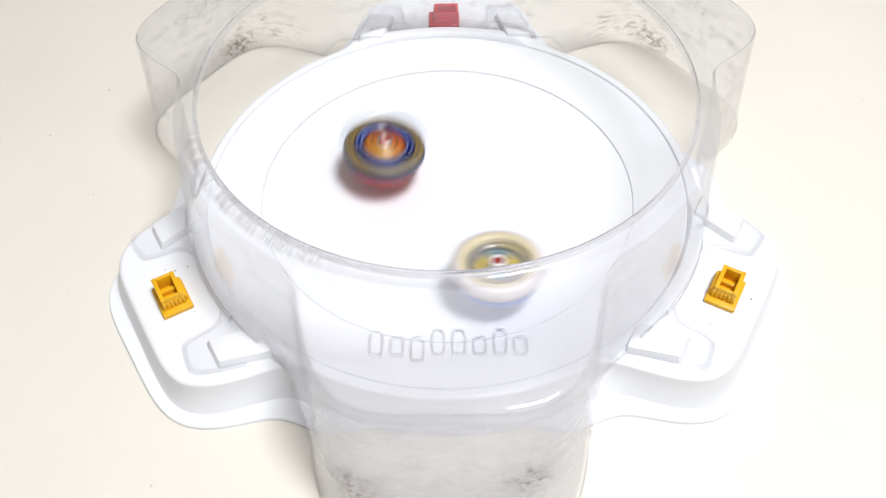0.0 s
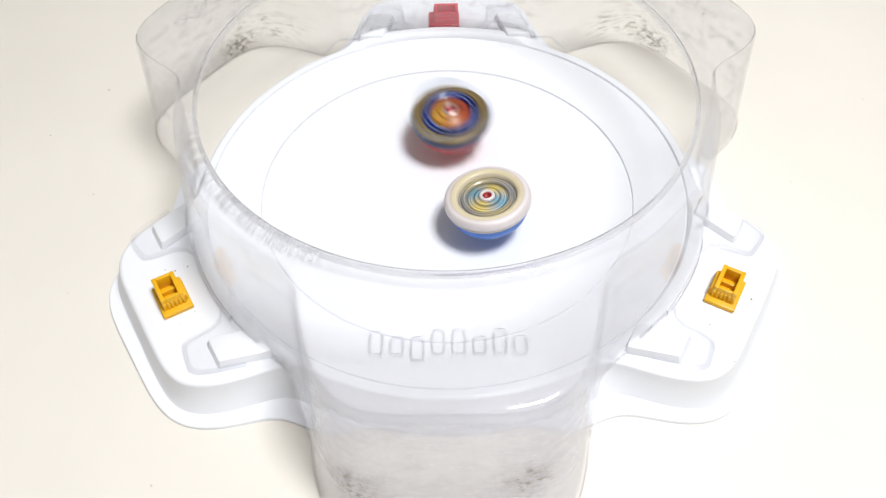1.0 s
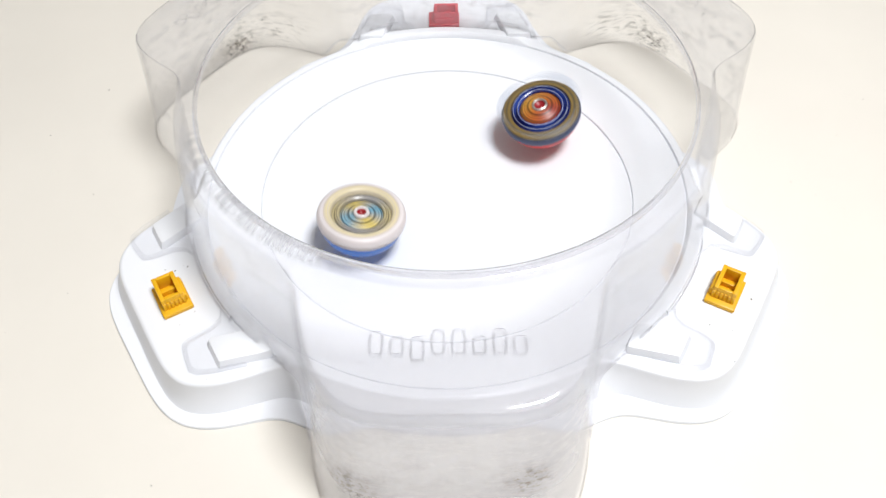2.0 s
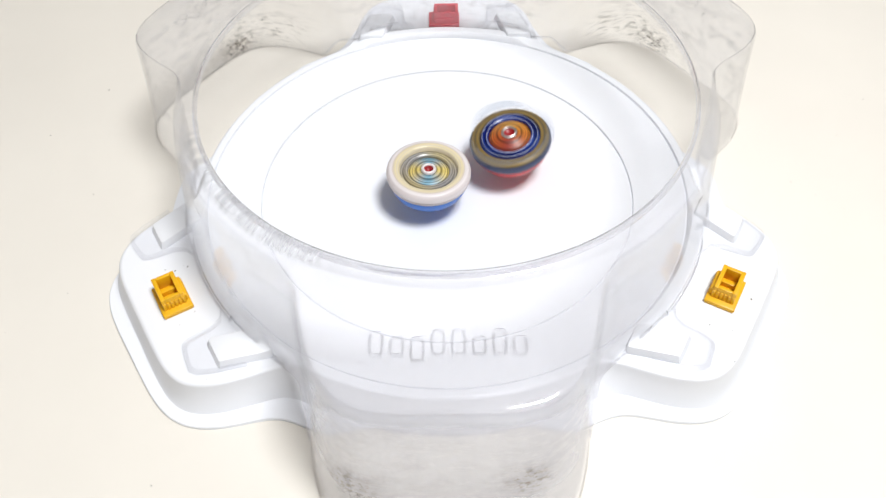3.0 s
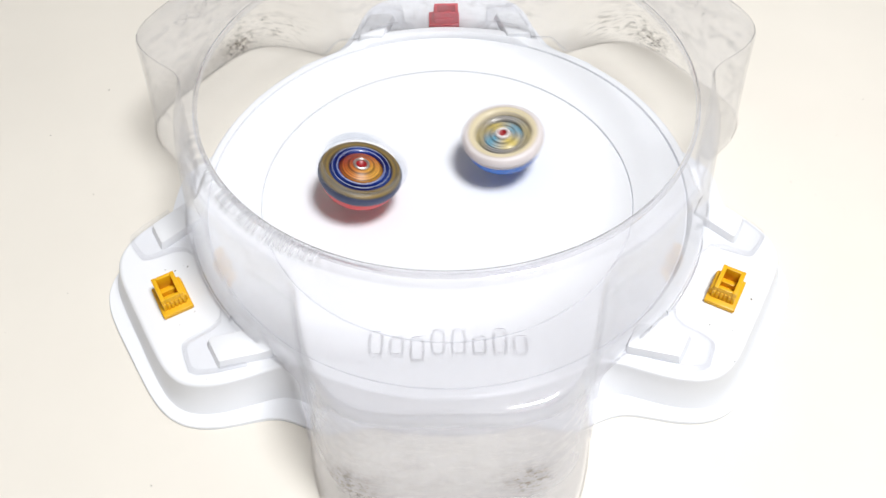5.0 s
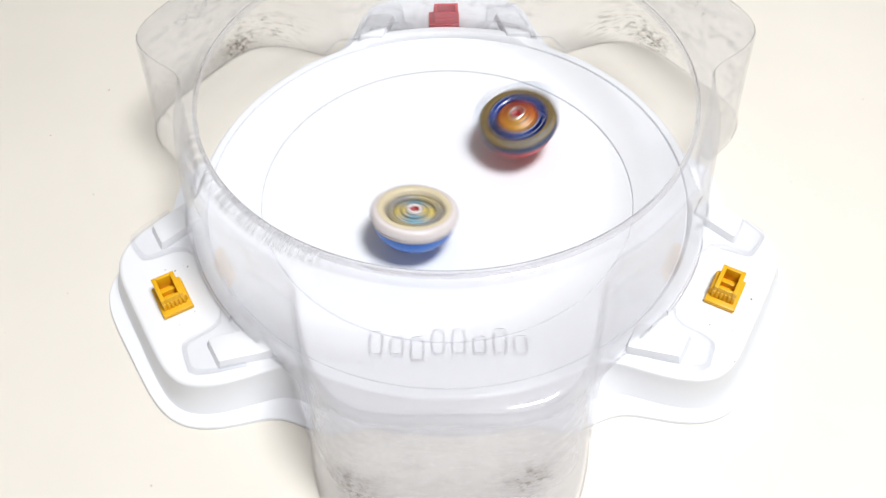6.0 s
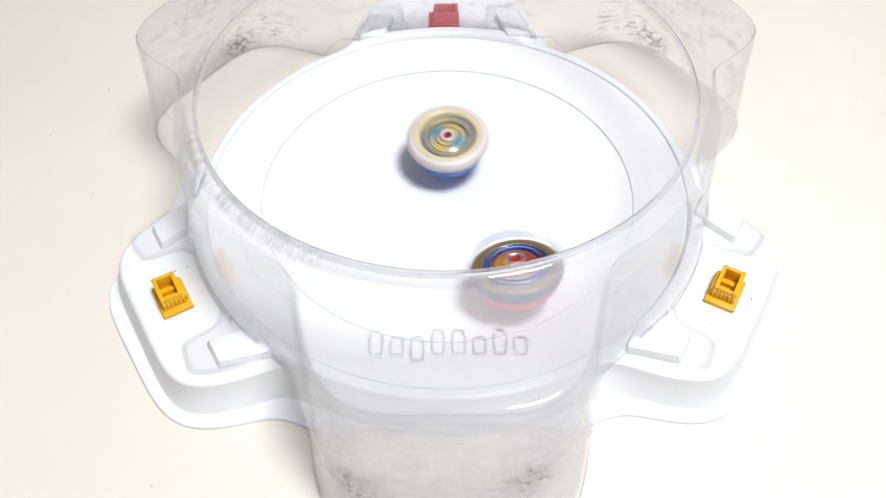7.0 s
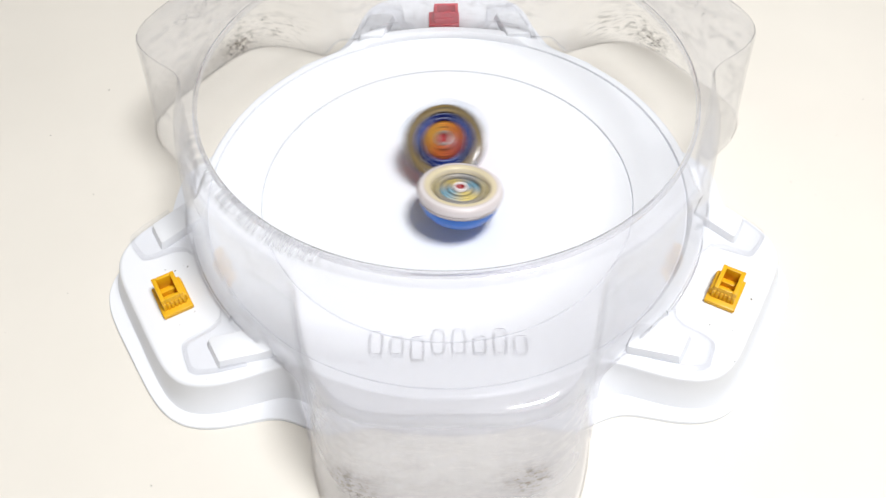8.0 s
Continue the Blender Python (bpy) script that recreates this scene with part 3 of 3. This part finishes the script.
def dark_top():
    t = tagged(new("spinning_top"), "dark blue and red spinning top with an orange dome", "spinning top", "tops in the arena")
    rotor = part("layer", lathe(tall((16.8, 25.4), (17.1, 26.7), (18.4, 27.0), (20.6, 26.4), (22.2, 24.9))), OLIVE, t, "dull olive-gold ring")
    part("outer_ring", lathe(tall((22.1, 25.1), (22.8, 23.9), (22.8, 21.8), (22.0, 19.9), (19.0, 18.9))), SLATE, rotor, "slate grey edge")
    part("inner_ring", lathe(tall((11.8, 26.0), (12.1, 27.4), (12.7, 27.7), (13.4, 27.2), (13.8, 25.8), (14.4, 25.8), (14.8, 27.0), (15.4, 27.4), (16.2, 27.0), (16.6, 26.2), (17.0, 25.2))), BLUE_SHINE, rotor, "dark blue ring")
    part("hub", lathe(tall((3.0, 29.8), (4.6, 29.6), (7.4, 28.9), (8.2, 28.2), (9.8, 27.9), (11.2, 26.8), (11.6, 25.8), (12.0, 25.4))), HUB_DARK, rotor, "orange dome")
    part("bolt_rim", lathe(tall((2.9, 28.8), (3.1, 30.1), (3.6, 30.5), (4.2, 30.2), (4.6, 29.3))), SILVER, rotor, "bright steel bolt rim")
    part("bolt", lathe(tall((0, 28.0), (1.4, 28.3), (3.0, 29.3))), MAROON, rotor, "dark red bolt")
    # two thin rings added as the highlights on the blue ring's ridges
    part("highlight_ring", lathe(tall((12.6, 27.6), (12.85, 28.0), (13.1, 27.5))), RING_GLINT, rotor, "thin pale blue ring standing in for a highlight")
    part("highlight_ring", lathe(tall((15.3, 27.3), (15.5, 27.6), (15.7, 27.2))), RING_GLINT, rotor, "thin pale blue ring standing in for a highlight")
    part("blade_ring", blades(3, 0.0205, 0.0252, 0.0288, 0.0306, 0.8), FROST, rotor, "frosted clear blades")
    part("disc", lathe(tall((19.4, 19.2), (20.9, 18.8), (20.4, 16.2), (18.9, 13.6), (16.2, 11.0), (12.5, 9.0), (9.0, 7.8))), SCARLET, rotor, "bright red disc")
    part("driver", lathe(mm((10.0, 8.2), (9.2, 6.2), (6.0, 4.4), (3.0, 2.4), (2.0, 0.4), (1.2, 0.0), (0, 0.0))), SCARLET, rotor, "red tip")
    return t, rotor


TOP_DARK, ROTOR_DARK = dark_top()
TOP_WHITE, ROTOR_WHITE = white_top()


# ---- what moves ----
def leaning(x, y, lean_x, lean_y):
    """A top standing on the dish at (x, y), its axis leaning by these degrees towards +x and +y."""
    n = Vector((math.tan(radians(lean_x)), math.tan(radians(lean_y)), 1)).normalized()
    q = Vector((0, 0, 1)).rotation_difference(n)
    return Matrix.LocRotScale((x, y, dish_z(math.hypot(x, y) / S) * S), q, None)


def motions():
    walk(TOP_DARK, [
        (0.00, leaning(-0.0368, 0.0150, 5.5, -2.3)), (0.10, leaning(-0.0332, 0.0510, 5.1, -7.8)), (0.20, leaning(-0.0348, 0.0786, 5.4, -12.2)),
        (0.30, leaning(-0.0415, 0.0797, 6.5, -12.5)), (0.40, leaning(-0.0435, 0.0646, 7.0, -10.3)), (0.50, leaning(-0.0292, 0.0434, 4.7, -7.1)),
        (0.60, leaning(-0.0124, 0.0644, 2.0, -10.6)), (0.70, leaning(-0.0033, 0.0808, 0.5, -13.5)), (0.80, leaning(-0.0024, 0.0856, 0.4, -14.6)),
        (0.90, leaning(-0.0058, 0.0728, 1.0, -12.6)), (1.00, leaning(0.0027, 0.0426, -0.5, -7.5)), (1.10, leaning(0.0269, 0.0327, -4.8, -5.8)),
        (1.20, leaning(0.0530, 0.0411, -9.5, -7.4)), (1.30, leaning(0.0653, 0.0527, -11.9, -9.6)), (1.40, leaning(0.0613, 0.0649, -11.3, -12.0)),
        (1.50, leaning(0.0406, 0.0534, -7.6, -10.0)), (1.60, leaning(0.0259, 0.0227, -4.9, -4.3)), (1.70, leaning(0.0488, 0.0582, -9.4, -11.2)),
        (2.00, leaning(0.0593, 0.0441, -11.9, -8.8)), (2.30, leaning(0.0688, 0.0282, -14.1, -5.8)), (2.55, leaning(0.0621, 0.0304, -13.0, -6.4)),
        (2.80, leaning(0.0537, 0.0363, -11.5, -7.7)), (2.90, leaning(0.0497, 0.0367, -10.7, -7.9)), (3.00, leaning(0.0391, 0.0213, -8.5, -4.6)),
        (3.10, leaning(0.0669, 0.0179, -14.5, -3.9)), (3.20, leaning(0.0867, 0.0260, -18.8, -5.6)), (3.30, leaning(0.0843, 0.0333, -18.3, -7.2)),
        (3.40, leaning(0.0611, 0.0253, -13.2, -5.5)), (3.50, leaning(0.0541, 0.0039, -11.7, -0.8)), (3.60, leaning(0.0570, -0.0159, -12.3, 3.4)),
        (3.70, leaning(0.0553, -0.0351, -12.0, 7.6)), (3.80, leaning(0.0536, -0.0455, -11.6, 9.9)), (3.90, leaning(0.0464, -0.0533, -10.1, 11.5)),
        (4.00, leaning(0.0339, -0.0557, -7.3, 12.1)), (4.10, leaning(0.0172, -0.0550, -3.7, 11.9)), (4.20, leaning(0.0024, -0.0657, -0.5, 14.2)),
        (4.30, leaning(-0.0019, -0.0755, 0.4, 16.4)), (4.40, leaning(0.0009, -0.0746, -0.2, 16.2)), (4.50, leaning(0.0006, -0.0596, -0.1, 12.9)),
        (4.60, leaning(-0.0099, -0.0389, 2.2, 8.4)), (4.70, leaning(-0.0277, -0.0186, 6.0, 4.0)), (5.00, leaning(-0.0514, -0.0053, 11.1, 1.2)),
        (5.30, leaning(-0.0597, 0.0189, 12.9, -4.1)), (5.55, leaning(-0.0356, 0.0324, 7.7, -7.0)), (5.80, leaning(-0.0037, 0.0137, 0.8, -3.0)),
        (5.90, leaning(0.0262, 0.0197, -5.7, -4.3)), (6.00, leaning(0.0449, 0.0383, -9.7, -8.3)), (6.10, leaning(0.0565, 0.0537, -12.1, -11.5)),
        (6.20, leaning(0.0578, 0.0618, -12.3, -13.1)), (6.30, leaning(0.0448, 0.0545, -9.4, -11.4)), (6.40, leaning(0.0353, 0.0311, -17.0, -9.0)),
        (6.50, leaning(0.0428, -0.0023, -20.0, -2.0)), (6.60, leaning(0.0500, -0.0273, -20.0, 5.0)), (6.70, leaning(0.0523, -0.0468, -18.0, 9.0)),
        (6.80, leaning(0.0474, -0.0678, -9.2, 13.2)), (6.90, leaning(0.0449, -0.0792, -8.5, 15.0)), (7.00, leaning(0.0357, -0.0811, -6.5, 14.9)),
        (7.10, leaning(0.0203, -0.0760, -3.8, 14.2)), (7.20, leaning(0.0013, -0.0656, 3.0, 16.0)), (7.30, leaning(-0.0297, -0.0576, 12.0, 18.0)),
        (7.40, leaning(-0.0612, -0.0504, 21.0, 19.0)), (7.50, leaning(-0.0738, -0.0364, 27.0, 16.0)), (7.60, leaning(-0.0794, -0.0159, 27.0, 5.0)),
        (7.70, leaning(-0.0710, 0.0046, 23.0, -7.0)), (7.80, leaning(-0.0504, 0.0188, 13.0, -14.0)), (7.90, leaning(-0.0257, 0.0261, 2.0, -20.0)),
        (8.00, leaning(0.0004, 0.0313, -4.0, -25.0))])
    walk(TOP_WHITE, [
        (0.00, leaning(0.0253, -0.0752, -2.5, 7.5)), (0.10, leaning(0.0438, -0.0698, -4.4, 7.0)), (0.20, leaning(0.0479, -0.0454, -4.8, 4.6)),
        (0.30, leaning(0.0333, -0.0246, -3.4, 2.5)), (0.40, leaning(0.0073, -0.0113, -0.7, 1.2)), (0.50, leaning(-0.0152, -0.0161, 1.6, 1.7)),
        (0.60, leaning(-0.0181, -0.0528, 1.9, 5.5)), (0.70, leaning(-0.0058, -0.0679, 0.6, 7.1)), (0.80, leaning(0.0150, -0.0637, -1.6, 6.7)),
        (0.90, leaning(0.0246, -0.0460, -2.6, 4.8)), (1.00, leaning(0.0242, -0.0265, -7.0, 3.0)), (1.10, leaning(0.0104, -0.0316, -1.1, 3.4)),
        (1.20, leaning(0.0004, -0.0462, -0.0, 4.9)), (1.30, leaning(-0.0024, -0.0481, 0.3, 5.2)), (1.40, leaning(-0.0003, -0.0423, 0.0, 4.6)),
        (1.50, leaning(0.0020, -0.0320, -0.2, 3.5)), (1.60, leaning(-0.0030, -0.0294, 0.3, 3.2)), (1.70, leaning(-0.0317, -0.0569, 3.5, 6.2)),
        (2.00, leaning(-0.0463, -0.0395, 5.1, 4.4)), (2.30, leaning(-0.0506, -0.0200, 5.7, 2.3)), (2.55, leaning(-0.0417, -0.0107, 4.8, 1.2)),
        (2.80, leaning(-0.0292, -0.0112, 3.4, 1.3)), (2.90, leaning(-0.0205, -0.0101, 2.4, 1.2)), (3.00, leaning(-0.0102, -0.0048, 1.2, 0.6)),
        (3.10, leaning(-0.0212, -0.0122, 2.5, 1.4)), (3.20, leaning(-0.0190, -0.0142, 2.3, 1.7)), (3.30, leaning(-0.0102, -0.0163, 1.2, 2.0)),
        (3.40, leaning(-0.0015, -0.0133, 0.2, 1.6)), (3.50, leaning(-0.0141, -0.0120, 1.8, 1.5)), (3.60, leaning(-0.0307, -0.0155, 3.9, 2.0)),
        (3.70, leaning(-0.0378, -0.0198, 4.9, 2.5)), (3.80, leaning(-0.0407, -0.0209, 5.3, 2.7)), (3.90, leaning(-0.0400, -0.0209, 5.3, 2.8)),
        (4.00, leaning(-0.0343, -0.0197, 4.6, 2.6)), (4.10, leaning(-0.0229, -0.0112, 3.1, 1.5)), (4.20, leaning(-0.0142, 0.0057, 1.9, -0.8)),
        (4.30, leaning(-0.0082, 0.0208, 1.1, -2.9)), (4.40, leaning(-0.0027, 0.0340, 0.4, -4.8)), (4.50, leaning(-0.0004, 0.0441, 0.1, -6.2)),
        (4.60, leaning(0.0006, 0.0462, -0.1, -6.6)), (4.70, leaning(0.0021, 0.0395, -0.3, -5.7)), (5.00, leaning(0.0340, 0.0235, -5.1, -3.5)),
        (5.30, leaning(0.0503, -0.0083, -7.8, 1.3)), (5.55, leaning(0.0354, -0.0412, -5.6, 6.6)), (5.80, leaning(0.0129, -0.0442, 0.0, 8.0)),
        (5.90, leaning(-0.0051, -0.0418, 2.0, 10.0)), (6.00, leaning(-0.0183, -0.0398, 3.0, 12.0)), (6.10, leaning(-0.0261, -0.0296, 5.0, 8.0)),
        (6.20, leaning(-0.0316, -0.0178, 6.0, 3.0)), (6.30, leaning(-0.0326, -0.0030, 5.7, 0.5)), (6.40, leaning(-0.0284, 0.0090, 5.0, -1.6)),
        (6.50, leaning(-0.0340, 0.0264, 4.0, -8.0)), (6.60, leaning(-0.0379, 0.0344, 6.9, -6.3)), (6.70, leaning(-0.0348, 0.0357, 6.4, -6.6)),
        (6.80, leaning(-0.0253, 0.0394, 4.7, -7.4)), (6.90, leaning(-0.0108, 0.0327, 2.0, -6.2)), (7.00, leaning(0.0012, 0.0247, -1.0, -7.0)),
        (7.10, leaning(0.0126, 0.0147, -8.0, -7.0)), (7.20, leaning(0.0196, 0.0029, -13.0, -5.0)), (7.30, leaning(0.0307, -0.0021, -13.0, -2.0)),
        (7.40, leaning(0.0451, -0.0034, -14.0, 1.0)), (7.50, leaning(0.0502, -0.0071, -15.0, 2.0)), (7.60, leaning(0.0487, -0.0128, -11.0, 5.0)),
        (7.70, leaning(0.0403, -0.0224, -9.0, 8.0)), (7.80, leaning(0.0312, -0.0233, -7.0, 9.0)), (7.90, leaning(0.0179, -0.0247, -2.0, 11.0)),
        (8.00, leaning(0.0057, -0.0232, 3.0, 11.0))])
    for rotor, step in ((ROTOR_DARK, 74), (ROTOR_WHITE, 70)):
        walk(rotor, [(k / FPS, pose(0, 0, 0, 0, 0, -step * k)) for k in range(int(8 * FPS) + 1)])


motions()
